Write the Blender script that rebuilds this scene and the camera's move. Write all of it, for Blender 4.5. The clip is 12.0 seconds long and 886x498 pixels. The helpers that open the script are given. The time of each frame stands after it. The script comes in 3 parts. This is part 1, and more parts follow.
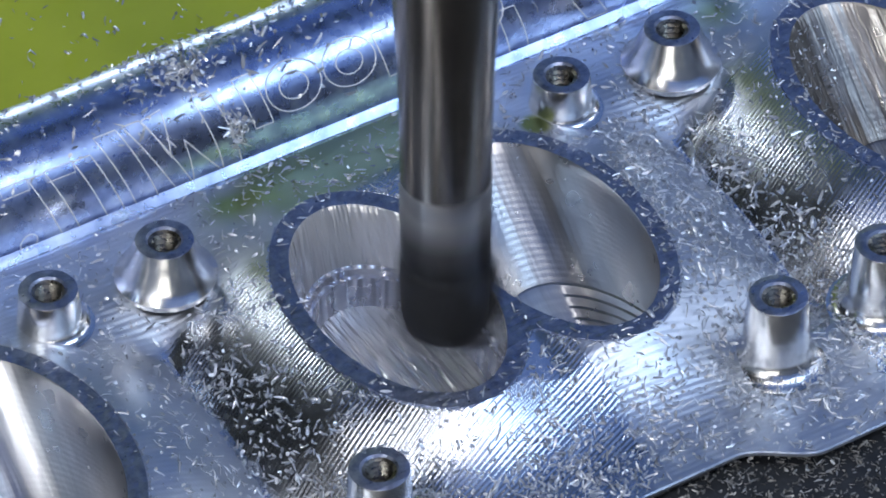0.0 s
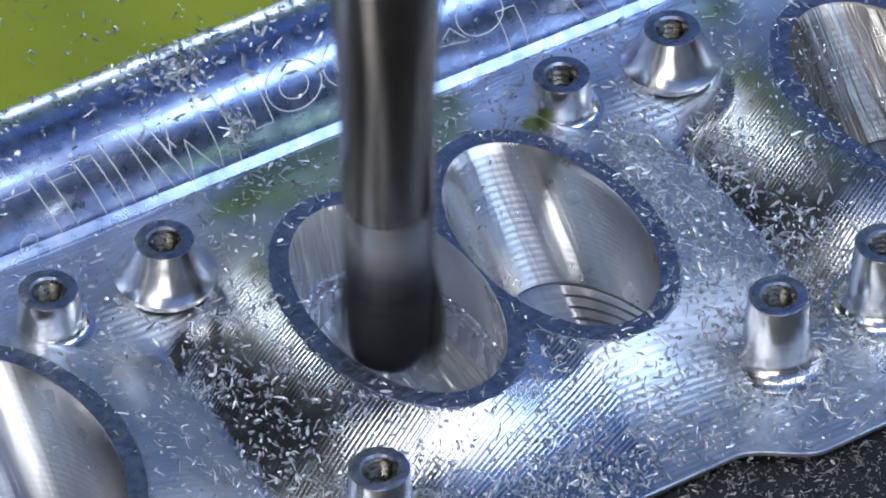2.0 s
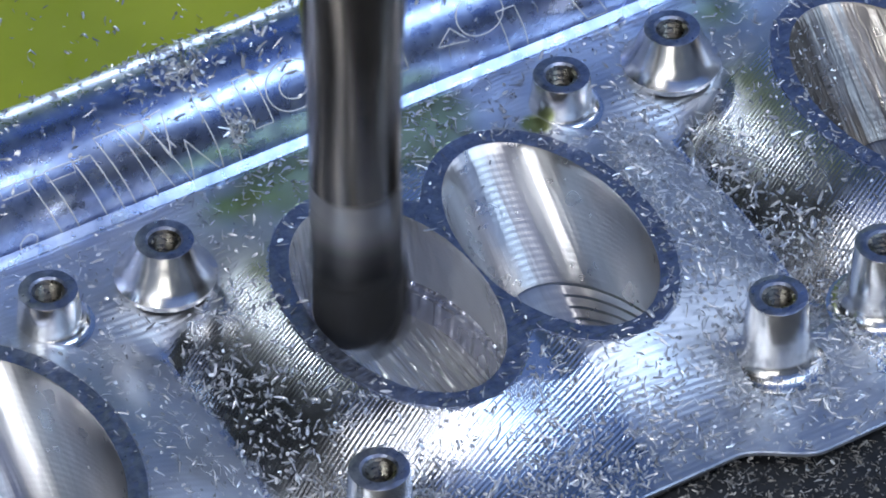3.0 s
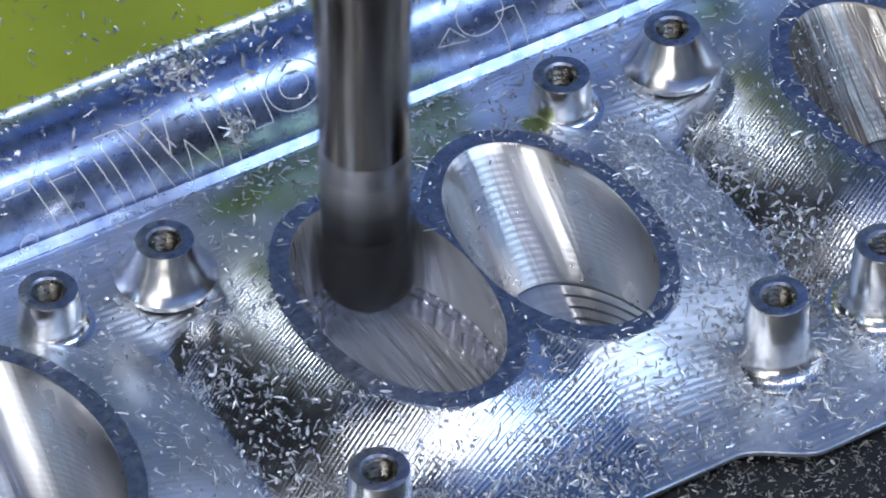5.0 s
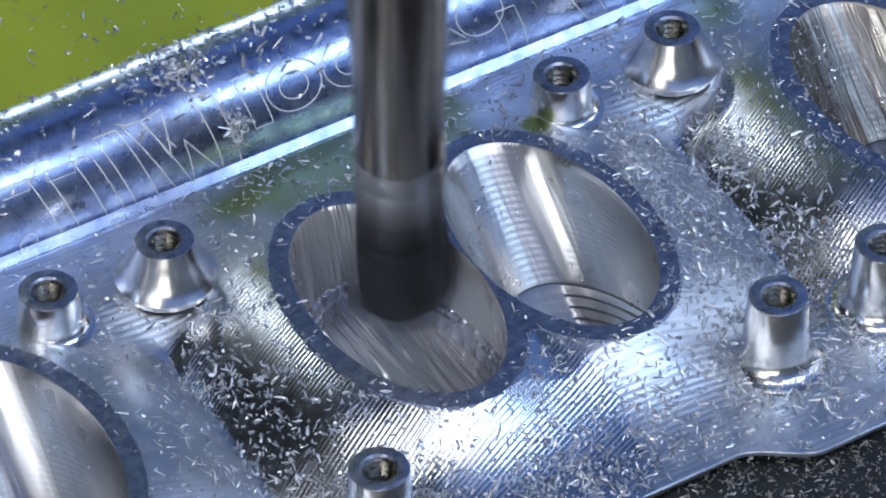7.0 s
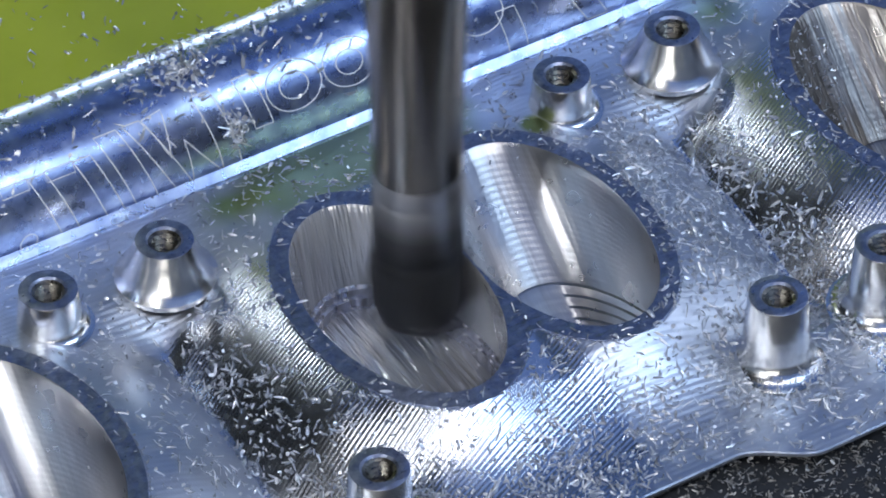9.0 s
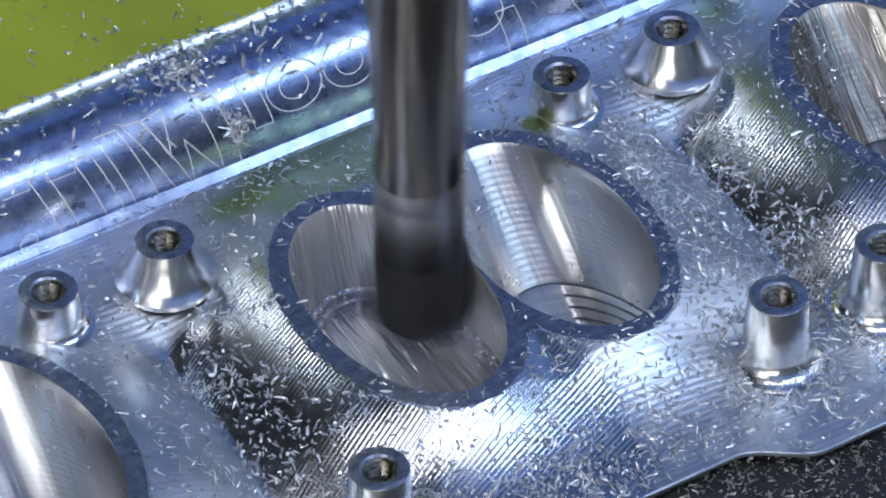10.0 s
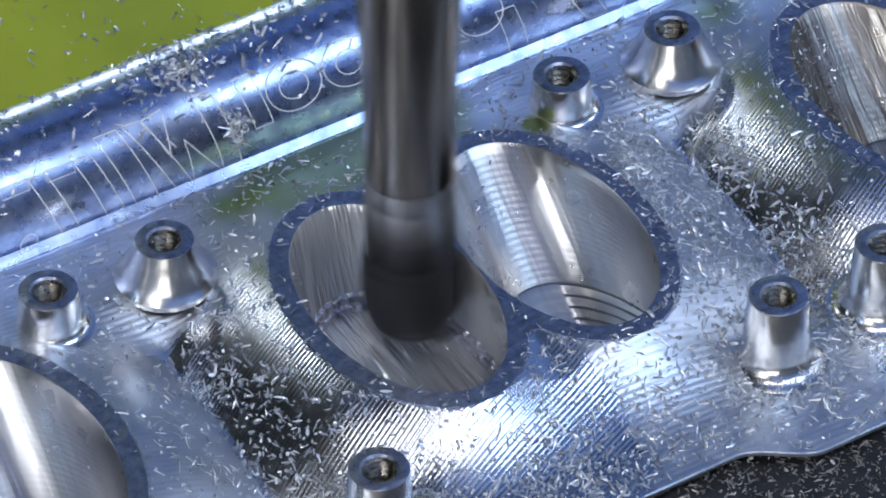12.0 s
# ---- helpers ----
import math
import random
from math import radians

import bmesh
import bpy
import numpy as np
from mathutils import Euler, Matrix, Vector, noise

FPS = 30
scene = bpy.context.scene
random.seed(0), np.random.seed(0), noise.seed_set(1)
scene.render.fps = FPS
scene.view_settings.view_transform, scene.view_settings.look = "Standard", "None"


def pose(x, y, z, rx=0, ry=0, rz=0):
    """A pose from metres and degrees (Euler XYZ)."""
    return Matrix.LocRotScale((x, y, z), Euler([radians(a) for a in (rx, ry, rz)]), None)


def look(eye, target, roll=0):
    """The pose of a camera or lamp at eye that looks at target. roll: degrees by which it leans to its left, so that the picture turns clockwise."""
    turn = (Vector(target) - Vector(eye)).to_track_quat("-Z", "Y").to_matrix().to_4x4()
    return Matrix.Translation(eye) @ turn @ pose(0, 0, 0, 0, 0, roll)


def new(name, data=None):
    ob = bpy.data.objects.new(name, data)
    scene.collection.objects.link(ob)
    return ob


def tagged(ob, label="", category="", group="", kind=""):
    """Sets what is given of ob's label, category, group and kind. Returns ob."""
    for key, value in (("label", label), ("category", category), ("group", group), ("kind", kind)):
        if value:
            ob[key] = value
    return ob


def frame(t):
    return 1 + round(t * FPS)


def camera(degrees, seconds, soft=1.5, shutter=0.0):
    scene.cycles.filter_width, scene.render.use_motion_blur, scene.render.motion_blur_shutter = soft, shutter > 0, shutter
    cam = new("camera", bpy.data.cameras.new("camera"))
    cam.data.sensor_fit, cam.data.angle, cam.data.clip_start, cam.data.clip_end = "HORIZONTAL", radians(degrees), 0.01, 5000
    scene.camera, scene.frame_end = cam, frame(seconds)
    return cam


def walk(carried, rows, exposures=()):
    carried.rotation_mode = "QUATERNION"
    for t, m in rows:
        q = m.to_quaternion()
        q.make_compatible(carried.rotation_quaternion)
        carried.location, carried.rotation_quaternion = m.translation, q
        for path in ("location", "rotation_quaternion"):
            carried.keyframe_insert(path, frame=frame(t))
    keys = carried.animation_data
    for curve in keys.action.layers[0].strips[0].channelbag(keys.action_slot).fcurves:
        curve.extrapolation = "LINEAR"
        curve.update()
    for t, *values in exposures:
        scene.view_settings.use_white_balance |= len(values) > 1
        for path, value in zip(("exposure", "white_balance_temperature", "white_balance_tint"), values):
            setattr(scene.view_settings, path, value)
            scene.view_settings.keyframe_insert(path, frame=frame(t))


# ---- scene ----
FOV = 10.0
cam = camera(FOV, 12.0, soft=1.85, shutter=0.9)
EYE = (-0.34243, -0.55880, 0.61115)
STAND = look(EYE, (0.0, 0.0, 0.0))
walk(cam, [(0.0, STAND), (12.0, STAND)], exposures=[(0.0, -0.10), (12.0, -0.10)])

MM = 0.001


# ---- light ----
world = bpy.data.worlds.new("world")
scene.world = world
world.use_nodes = True
world.node_tree.nodes["Background"].inputs["Color"].default_value = (0.31, 0.54, 1.32, 1)
world.node_tree.nodes["Background"].inputs["Strength"].default_value = 0.31


def area(name, eye, target, sx, sy, watts, colour):
    data = bpy.data.lights.new(name, "AREA")
    data.shape, data.size, data.size_y = "RECTANGLE", sx, sy
    data.energy, data.color = watts, colour
    ob = new(name, data)
    ob.matrix_world = look(eye, target)
    return ob


area("work_light_key", (0.27, -0.37, 0.57), (0, 0, 0), 0.30, 0.20, 1.2, (0.58, 0.77, 1.0))
area("work_light_top", (-0.03, -0.40, 0.67), (0, 0, 0), 0.06, 0.08, 0.75, (1.0, 0.97, 0.95))
area("work_light_over", (-0.19, -0.20, 0.70), (0, 0, 0), 0.15, 0.20, 0.42, (0.98, 0.97, 0.97))
area("work_light_near", (-0.60, -0.38, 0.38), (0, 0, 0), 0.034, 0.30, 1.5, (0.88, 0.93, 1.0))
# unseen lamp, added for the bright patches on the domes' left flanks
area("flank_light_left", (-0.14, 0.73, 0.70), (0, 0, 0), 0.06, 0.06, 0.36, (0.84, 0.92, 1.0))
area("work_light_right", (0.62, -0.12, 0.40), (0, 0, 0), 0.24, 0.12, 0.45, (0.72, 0.83, 1.0))
area("work_light_front", (-0.55, -0.72, 0.18), (0, 0, 0), 0.45, 0.26, 1.1, (1.0, 0.97, 0.92))
# unseen lamp low behind the rail, added for its bright far edge
area("rim_light_low", (0.29, 0.74, 0.05), (0, 0, 0), 0.56, 0.12, 1.7, (0.76, 0.86, 1.0))

# unseen soft panel, added to brighten the right side of the bores
area("fill_light_west", (-0.66, -0.30, 0.46), (0, -0.15, 0.40), 0.5, 0.6, 0.74, (0.94, 0.95, 1.0))


# ---- materials ----
def nodes_of(name, rough=0.5, metal=0.0, colour=(0.5, 0.5, 0.5)):
    m = bpy.data.materials.new(name)
    m.use_nodes = True
    nt = m.node_tree
    b = nt.nodes["Principled BSDF"]
    b.inputs["Base Color"].default_value = (*colour, 1)
    b.inputs["Roughness"].default_value = rough
    b.inputs["Metallic"].default_value = metal
    return m, nt, b


def coords(nt, rz=0.0, scale=(1, 1, 1)):
    tc = nt.nodes.new("ShaderNodeTexCoord")
    mp = nt.nodes.new("ShaderNodeMapping")
    mp.inputs["Rotation"].default_value = (0, 0, radians(rz))
    mp.inputs["Scale"].default_value = scale
    nt.links.new(tc.outputs["Object"], mp.inputs["Vector"])
    return mp.outputs["Vector"]


def noise_of(nt, vec, scale, detail=4.0, rough=0.55):
    n = nt.nodes.new("ShaderNodeTexNoise")
    n.inputs["Scale"].default_value = scale
    n.inputs["Detail"].default_value = detail
    n.inputs["Roughness"].default_value = rough
    nt.links.new(vec, n.inputs["Vector"])
    return n.outputs["Fac"]


def ramp_of(nt, fac, stops):
    r = nt.nodes.new("ShaderNodeValToRGB")
    els = r.color_ramp.elements
    els[0].position, els[0].color = stops[0][0], (*stops[0][1], 1)
    els[1].position, els[1].color = stops[-1][0], (*stops[-1][1], 1)
    for p, c in stops[1:-1]:
        e = els.new(p)
        e.color = (*c, 1)
    nt.links.new(fac, r.inputs["Fac"])
    return r.outputs["Color"]


def maprange(nt, fac, a, b, c, d):
    r = nt.nodes.new("ShaderNodeMapRange")
    for key, v in (("From Min", a), ("From Max", b), ("To Min", c), ("To Max", d)):
        r.inputs[key].default_value = v
    nt.links.new(fac, r.inputs["Value"])
    return r.outputs["Result"]


def bump_of(nt, height, dist, strength=1.0, normal=None):
    b = nt.nodes.new("ShaderNodeBump")
    b.inputs["Distance"].default_value = dist
    b.inputs["Strength"].default_value = strength
    nt.links.new(height, b.inputs["Height"])
    if normal is not None:
        nt.links.new(normal, b.inputs["Normal"])
    return b.outputs["Normal"]


def wave_of(nt, vec, period, distortion=0.0, profile="SIN", axis="Y"):
    w = nt.nodes.new("ShaderNodeTexWave")
    w.wave_type, w.bands_direction, w.wave_profile = "BANDS", axis, profile
    w.inputs["Scale"].default_value = 0.31416 / period
    w.inputs["Distortion"].default_value = distortion
    w.inputs["Detail"].default_value = 1.0
    w.inputs["Detail Scale"].default_value = 1.0
    nt.links.new(vec, w.inputs["Vector"])
    return w.outputs["Fac"]


def mix_value(nt, fac, a, b):
    m = nt.nodes.new("ShaderNodeMix")
    m.data_type = "FLOAT"
    nt.links.new(fac, m.inputs[0])
    nt.links.new(a, m.inputs[2])
    nt.links.new(b, m.inputs[3])
    return m.outputs[0]


def milled_aluminium():
    m, nt, b = nodes_of("milled_aluminium", 0.36, 1.0)
    v = coords(nt)
    zone = nt.nodes.new("ShaderNodeAttribute")
    zone.attribute_name = "pass_zone"
    lines = mix_value(nt, zone.outputs["Fac"], wave_of(nt, coords(nt, 2), 0.00118, 0.12), wave_of(nt, coords(nt, -20), 0.00082, 0.12))
    deep = nt.nodes.new("ShaderNodeAttribute")
    deep.attribute_name = "groove"
    cut = nt.nodes.new("ShaderNodeMath")
    cut.operation = "MULTIPLY"
    nt.links.new(lines, cut.inputs[0])
    nt.links.new(deep.outputs["Fac"], cut.inputs[1])
    n1 = bump_of(nt, cut.outputs[0], 0.00013)
    cross = bump_of(nt, wave_of(nt, coords(nt, 72), 0.0006, 0.3), 0.00002, 0.25, n1)
    n2 = bump_of(nt, noise_of(nt, v, 80, 3), 0.0005, 0.12, cross)
    nt.links.new(n2, b.inputs["Normal"])
    sheen = nt.nodes.new("ShaderNodeAttribute")
    sheen.attribute_name = "green_sheen"
    tint = nt.nodes.new("ShaderNodeMix")
    tint.data_type, tint.blend_type = "RGBA", "MIX"
    nt.links.new(sheen.outputs["Fac"], tint.inputs[0])
    nt.links.new(ramp_of(nt, noise_of(nt, v, 60, 5), [(0.3, (0.62, 0.66, 0.74)), (0.7, (0.80, 0.83, 0.88))]), tint.inputs[6])
    # olive base colour stands in for green reflections
    nt.links.new(ramp_of(nt, noise_of(nt, v, 45, 3), [(0.3, (0.33, 0.39, 0.14)), (0.7, (0.43, 0.48, 0.26))]), tint.inputs[7])
    nt.links.new(tint.outputs[2], b.inputs["Base Color"])
    grain = maprange(nt, noise_of(nt, v, 300, 4), 0.3, 0.7, 0.34, 0.48)
    fine = maprange(nt, noise_of(nt, v, 300, 4), 0.3, 0.7, 0.20, 0.29)
    nt.links.new(mix_value(nt, zone.outputs["Fac"], grain, fine), b.inputs["Roughness"])
    return m


def tube_aluminium():
    m, nt, b = nodes_of("turned_aluminium", 0.2, 1.0)
    v = coords(nt)
    fine = noise_of(nt, coords(nt, 0, (60, 900, 900)), 1.0, 3)
    nt.links.new(bump_of(nt, fine, 0.00008, 0.35), b.inputs["Normal"])
    nt.links.new(ramp_of(nt, noise_of(nt, v, 260, 6), [(0.3, (0.34, 0.42, 0.68)), (0.55, (0.54, 0.63, 0.88)), (0.75, (0.72, 0.80, 0.97))]), b.inputs["Base Color"])
    nt.links.new(maprange(nt, noise_of(nt, v, 400, 4), 0.3, 0.7, 0.22, 0.36), b.inputs["Roughness"])
    return m


def land_aluminium():
    m, nt, b = nodes_of("scuffed_land", 0.4, 1.0)
    v = coords(nt)
    n = noise_of(nt, v, 420, 5, 0.7)
    marks = noise_of(nt, coords(nt, -35, (160, 620, 1)), 1.0, 2)
    nt.links.new(bump_of(nt, wave_of(nt, coords(nt, 25), 0.0024, 5.0, "SIN", "X"), 0.0002, 0.18, bump_of(nt, marks, 0.0006, 0.5, bump_of(nt, n, 0.00015, 0.6))), b.inputs["Normal"])
    nt.links.new(ramp_of(nt, n, [(0.35, (0.24, 0.27, 0.37)), (0.7, (0.50, 0.54, 0.66))]), b.inputs["Base Color"])
    nt.links.new(maprange(nt, noise_of(nt, v, 900, 3), 0.3, 0.7, 0.26, 0.5), b.inputs["Roughness"])
    return m


def bore_aluminium(name, lo, hi, relief, ridge, film, rough, metal=1.0):
    """A bored wall under a thin clear coat, added for narrow lamp streaks."""
    m, nt, b = nodes_of(name, 0.4, metal)
    v = coords(nt)
    streak = noise_of(nt, coords(nt, 0, (330, 30, 30)), 1.0, 3)
    rings = wave_of(nt, v, 0.0009, 0.3, "SIN", "Z")
    n1 = bump_of(nt, streak, 0.0004, relief)
    nt.links.new(bump_of(nt, rings, 0.00004, ridge, n1), b.inputs["Normal"])
    nt.links.new(ramp_of(nt, streak, [(0.3, lo), (0.7, hi)]), b.inputs["Base Color"])
    nt.links.new(maprange(nt, noise_of(nt, v, 150, 4), 0.3, 0.7, rough, rough + 0.12), b.inputs["Roughness"])
    b.inputs["Coat Weight"].default_value = film
    b.inputs["Coat Roughness"].default_value = 0.05
    nt.links.new(bump_of(nt, rings, 0.00003, 0.35), b.inputs["Coat Normal"])
    return m


def scalloped_aluminium():
    """The port's floor, covered with overlapping cutter scallops."""
    m, nt, b = nodes_of("scalloped_aluminium", 0.4, 0.75)
    v = coords(nt)
    across, along = wave_of(nt, coords(nt, 31), 0.0023, 0.4, "SIN", "X"), wave_of(nt, coords(nt, 31), 0.0026, 0.4)
    both = nt.nodes.new("ShaderNodeMath")
    both.operation = "MULTIPLY"
    nt.links.new(across, both.inputs[0])
    nt.links.new(along, both.inputs[1])
    n1 = bump_of(nt, both.outputs[0], 0.0005, 1.0)
    nt.links.new(bump_of(nt, noise_of(nt, v, 400, 3), 0.0001, 0.5, n1), b.inputs["Normal"])
    nt.links.new(ramp_of(nt, noise_of(nt, v, 120, 4), [(0.3, (0.60, 0.61, 0.70)), (0.7, (0.88, 0.88, 0.96))]), b.inputs["Base Color"])
    nt.links.new(maprange(nt, noise_of(nt, v, 150, 4), 0.3, 0.7, 0.22, 0.32), b.inputs["Roughness"])
    return m


def boss_aluminium():
    m, nt, b = nodes_of("polished_boss", 0.22, 1.0)
    v = coords(nt)
    n = noise_of(nt, v, 260, 4)
    nt.links.new(bump_of(nt, n, 0.0003, 0.3), b.inputs["Normal"])
    nt.links.new(ramp_of(nt, n, [(0.3, (0.74, 0.74, 0.74)), (0.7, (0.93, 0.92, 0.90))]), b.inputs["Base Color"])
    return m


def plain_noise(name, lo, hi, scale, rough, metal, bump=0.0002):
    m, nt, b = nodes_of(name, rough, metal)
    v = coords(nt)
    n = noise_of(nt, v, scale, 5)
    nt.links.new(ramp_of(nt, n, [(0.3, lo), (0.7, hi)]), b.inputs["Base Color"])
    nt.links.new(bump_of(nt, n, bump, 0.5), b.inputs["Normal"])
    nt.links.new(maprange(nt, noise_of(nt, v, scale * 3, 3), 0.3, 0.7, rough * 0.75, min(1, rough * 1.3)), b.inputs["Roughness"])
    return m


def chip_metal():
    m, nt, b = nodes_of("chip_aluminium", 0.3, 0.7)
    g = nt.nodes.new("ShaderNodeNewGeometry")
    nt.links.new(ramp_of(nt, g.outputs["Random Per Island"], [(0.0, (0.30, 0.32, 0.36)), (0.5, (0.75, 0.77, 0.82)), (1.0, (0.97, 0.98, 1.0))]), b.inputs["Base Color"])
    nt.links.new(maprange(nt, g.outputs["Random Per Island"], 0, 1, 0.5, 0.3), b.inputs["Roughness"])
    return m


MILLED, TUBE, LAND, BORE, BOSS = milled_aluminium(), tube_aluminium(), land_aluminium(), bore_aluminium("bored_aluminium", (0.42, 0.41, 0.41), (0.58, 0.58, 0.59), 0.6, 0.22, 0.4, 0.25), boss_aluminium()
# lighter copy of the bored aluminium: reflected light put into the pocket's colour
LIT_POCKET = bore_aluminium("lit_pocket_aluminium", (0.72, 0.72, 0.74), (0.95, 0.95, 0.96), 6.5, 0.3, 0.5, 0.15, 0.62)
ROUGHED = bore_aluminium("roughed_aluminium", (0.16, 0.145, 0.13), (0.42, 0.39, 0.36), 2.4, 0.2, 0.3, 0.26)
BOWL = scalloped_aluminium()
CHIP = chip_metal()
DULL = plain_noise("dull_chip", (0.03, 0.03, 0.03), (0.62, 0.60, 0.56), 350, 0.5, 0.6)
THREAD = plain_noise("thread_metal", (0.11, 0.10, 0.085), (0.30, 0.28, 0.235), 500, 0.3, 1.0)
LINE = plain_noise("engraved_line", (0.85, 0.88, 0.93), (0.95, 0.96, 0.98), 700, 0.5, 0.3)
GREEN = plain_noise("green_paint", (0.47, 0.54, 0.03), (0.54, 0.61, 0.04), 40, 0.45, 0.0)
BLACK = plain_noise("dark_fixture", (0.010, 0.011, 0.013), (0.035, 0.036, 0.038), 180, 0.55, 0.0, 0.0006)
# colours of the unseen boards that the metal mirrors
GREYBOARD = plain_noise("grey_board", (0.30, 0.33, 0.38), (0.36, 0.39, 0.44), 6, 0.5, 0.0)
GREENBOARD = plain_noise("green_board", (0.22, 0.28, 0.06), (0.27, 0.33, 0.09), 6, 0.5, 0.0)
NAVY = plain_noise("navy_board", (0.05, 0.08, 0.17), (0.07, 0.10, 0.21), 6, 0.6, 0.0)
DARKBOARD = plain_noise("dark_board", (0.012, 0.014, 0.02), (0.02, 0.023, 0.03), 6, 0.6, 0.0)
STEEL = plain_noise("tool_steel", (0.23, 0.20, 0.165), (0.27, 0.238, 0.20), 30, 0.21, 1.0, 0.00002)
COLLAR = plain_noise("worn_collar", (0.42, 0.40, 0.38), (0.50, 0.48, 0.46), 30, 0.4, 1.0, 0.00002)
CARBIDE = plain_noise("dark_carbide", (0.030, 0.030, 0.031), (0.045, 0.044, 0.044), 30, 0.45, 0.5, 0.00002)


def graded_steel():
    """The neck's steel, darker towards the cutting edges."""
    m, nt, b = nodes_of("graded_steel", 0.42, 0.9)
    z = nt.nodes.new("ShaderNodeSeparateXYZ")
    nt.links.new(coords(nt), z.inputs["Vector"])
    level = maprange(nt, z.outputs["Z"], -0.009, 0.004, 0, 1)
    nt.links.new(ramp_of(nt, level, [(0.0, (0.04, 0.039, 0.039)), (0.5, (0.12, 0.115, 0.11)), (1.0, (0.42, 0.40, 0.38))]), b.inputs["Base Color"])
    return m


NECK = graded_steel()


# ---- mesh helpers ----
def mesh_object(name, verts, faces, material, smooth=True):
    me = bpy.data.meshes.new(name)
    me.from_pydata(verts, [], faces)
    me.materials.append(material)
    me.update()
    if smooth:
        me.shade_smooth()
    return new(name, me)


def child(name, verts, faces, material, parent, label="", smooth=True):
    ob = mesh_object(name, [(x * MM, y * MM, z * MM) for x, y, z in verts], faces, material, smooth)
    ob.parent = parent
    return tagged(ob, label)


def revolve(profile, n, cx=0.0, cy=0.0, closed=False):
    """Rings of (radius, height) turned round a vertical axis."""
    verts, faces = [], []
    for r, z in profile:
        for i in range(n):
            a = 2 * math.pi * i / n
            verts.append((cx + r * math.cos(a), cy + r * math.sin(a), z))
    for k in range(len(profile) - 1):
        for i in range(n):
            j = (i + 1) % n
            faces.append((k * n + i, k * n + j, (k + 1) * n + j, (k + 1) * n + i))
    if closed:
        faces.append(tuple(range(n))[::-1])
        faces.append(tuple(range((len(profile) - 1) * n, len(profile) * n)))
    return verts, faces


def box_mesh(x0, y0, z0, x1, y1, z1):
    v = [(x, y, z) for z in (z0, z1) for y in (y0, y1) for x in (x0, x1)]
    f = [(0, 2, 3, 1), (4, 5, 7, 6), (0, 1, 5, 4), (2, 6, 7, 3), (0, 4, 6, 2), (1, 3, 7, 5)]
    return v, f


def sharp(ob, angle=35):
    ob.data.set_sharp_from_angle(angle=radians(angle))
    return ob


# ---- the table, and unseen boards round the part that shape its reflections ----
def surroundings():
    t = 20
    for name, b, mat in (
        ("board_north", (-120, 800, -60, 900, 800 + t, 600), GREENBOARD),
        ("board_north_west", (-700, 800, -60, -120, 800 + t, 600), DARKBOARD),
        ("board_south", (-700, -900 - t, -60, 900, -900, 420), GREYBOARD),
        ("board_east", (900, -900, -60, 900 + t, 800, 420), GREYBOARD),
        # unseen slabs overhead, added so the domes mirror dark, green and navy
        ("ceiling", (-700, -250, 760, -160, 800, 780), DARKBOARD),
        ("ceiling", (-160, 420, 760, -10, 800, 780), DARKBOARD),
        ("ceiling", (-10, 420, 760, 130, 800, 780), GREENBOARD),
        ("board_north_upper", (-700, 800, 600, -120, 800 + t, 760), DARKBOARD),
        ("board_north_upper", (-120, 800, 600, 240, 800 + t, 920), GREENBOARD),
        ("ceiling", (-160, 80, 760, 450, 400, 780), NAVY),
        ("board_west", (-700 - t, -900, -60, -700, 800, 420), GREYBOARD),
        ("board_west_upper", (-700 - t, -900, 420, -700, 820, 1500), DARKBOARD),
    ):
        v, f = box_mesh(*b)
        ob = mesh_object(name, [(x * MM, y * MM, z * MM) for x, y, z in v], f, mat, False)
        tagged(ob, "unseen painted board added to shape reflections", "ceiling" if name == "ceiling" else "wall", kind="structure")
    v, f = box_mesh(-700, -900, -60, 900, 56, -42)
    ob = mesh_object("floor", [(x * MM, y * MM, z * MM) for x, y, z in v], f, BLACK, False)
    tagged(ob, "dark machine table strewn with swarf", "machine table", kind="structure")
    v, f = box_mesh(-700, 56, -60, 900, 800, -24)
    ob = mesh_object("trim_green", [(x * MM, y * MM, z * MM) for x, y, z in v], f, GREEN, False)
    tagged(ob, "yellow-green painted table panel with loose chips", "panel", kind="structure")


surroundings()


def fixture_block():
    """The dark block that stands before the part."""
    bm = bmesh.new()
    bmesh.ops.create_cube(bm, size=1.0)
    for v in bm.verts:
        v.co = ((v.co.x * 440 + 20) * MM, (v.co.y * 150 - 133.5) * MM, (v.co.z * 28 - 28) * MM)
    bmesh.ops.bevel(bm, geom=bm.edges[:], offset=1.5 * MM, segments=2, affect="EDGES")
    me = bpy.data.meshes.new("fixture_block")
    bm.to_mesh(me)
    bm.free()
    me.materials.append(BLACK)
    tagged(new("fixture_block", me), "black clamping block covered with dull swarf", "fixture")


fixture_block()


# ---- the machined head ----
PERIOD = 107.0
PAIR_X, PAIR_Y, HALF = 2.65, -6.2, 15.85
SU, SV, RIM = 15.72, 26.4, 3.6
TUBE_Y, TUBE_Z, TUBE_R = 51.8, 3.0, 13.0
SLANT = 1.05
TALL_R, TALL_FILLET = 6.0, 3.6


def ellipse_dist(x, y, cx, cy, a, b):
    k = np.hypot((x - cx) / a, (y - cy) / b) + 1e-6
    g = np.hypot((x - cx) / a ** 2, (y - cy) / b ** 2) / k + 1e-9
    return (k - 1) / g


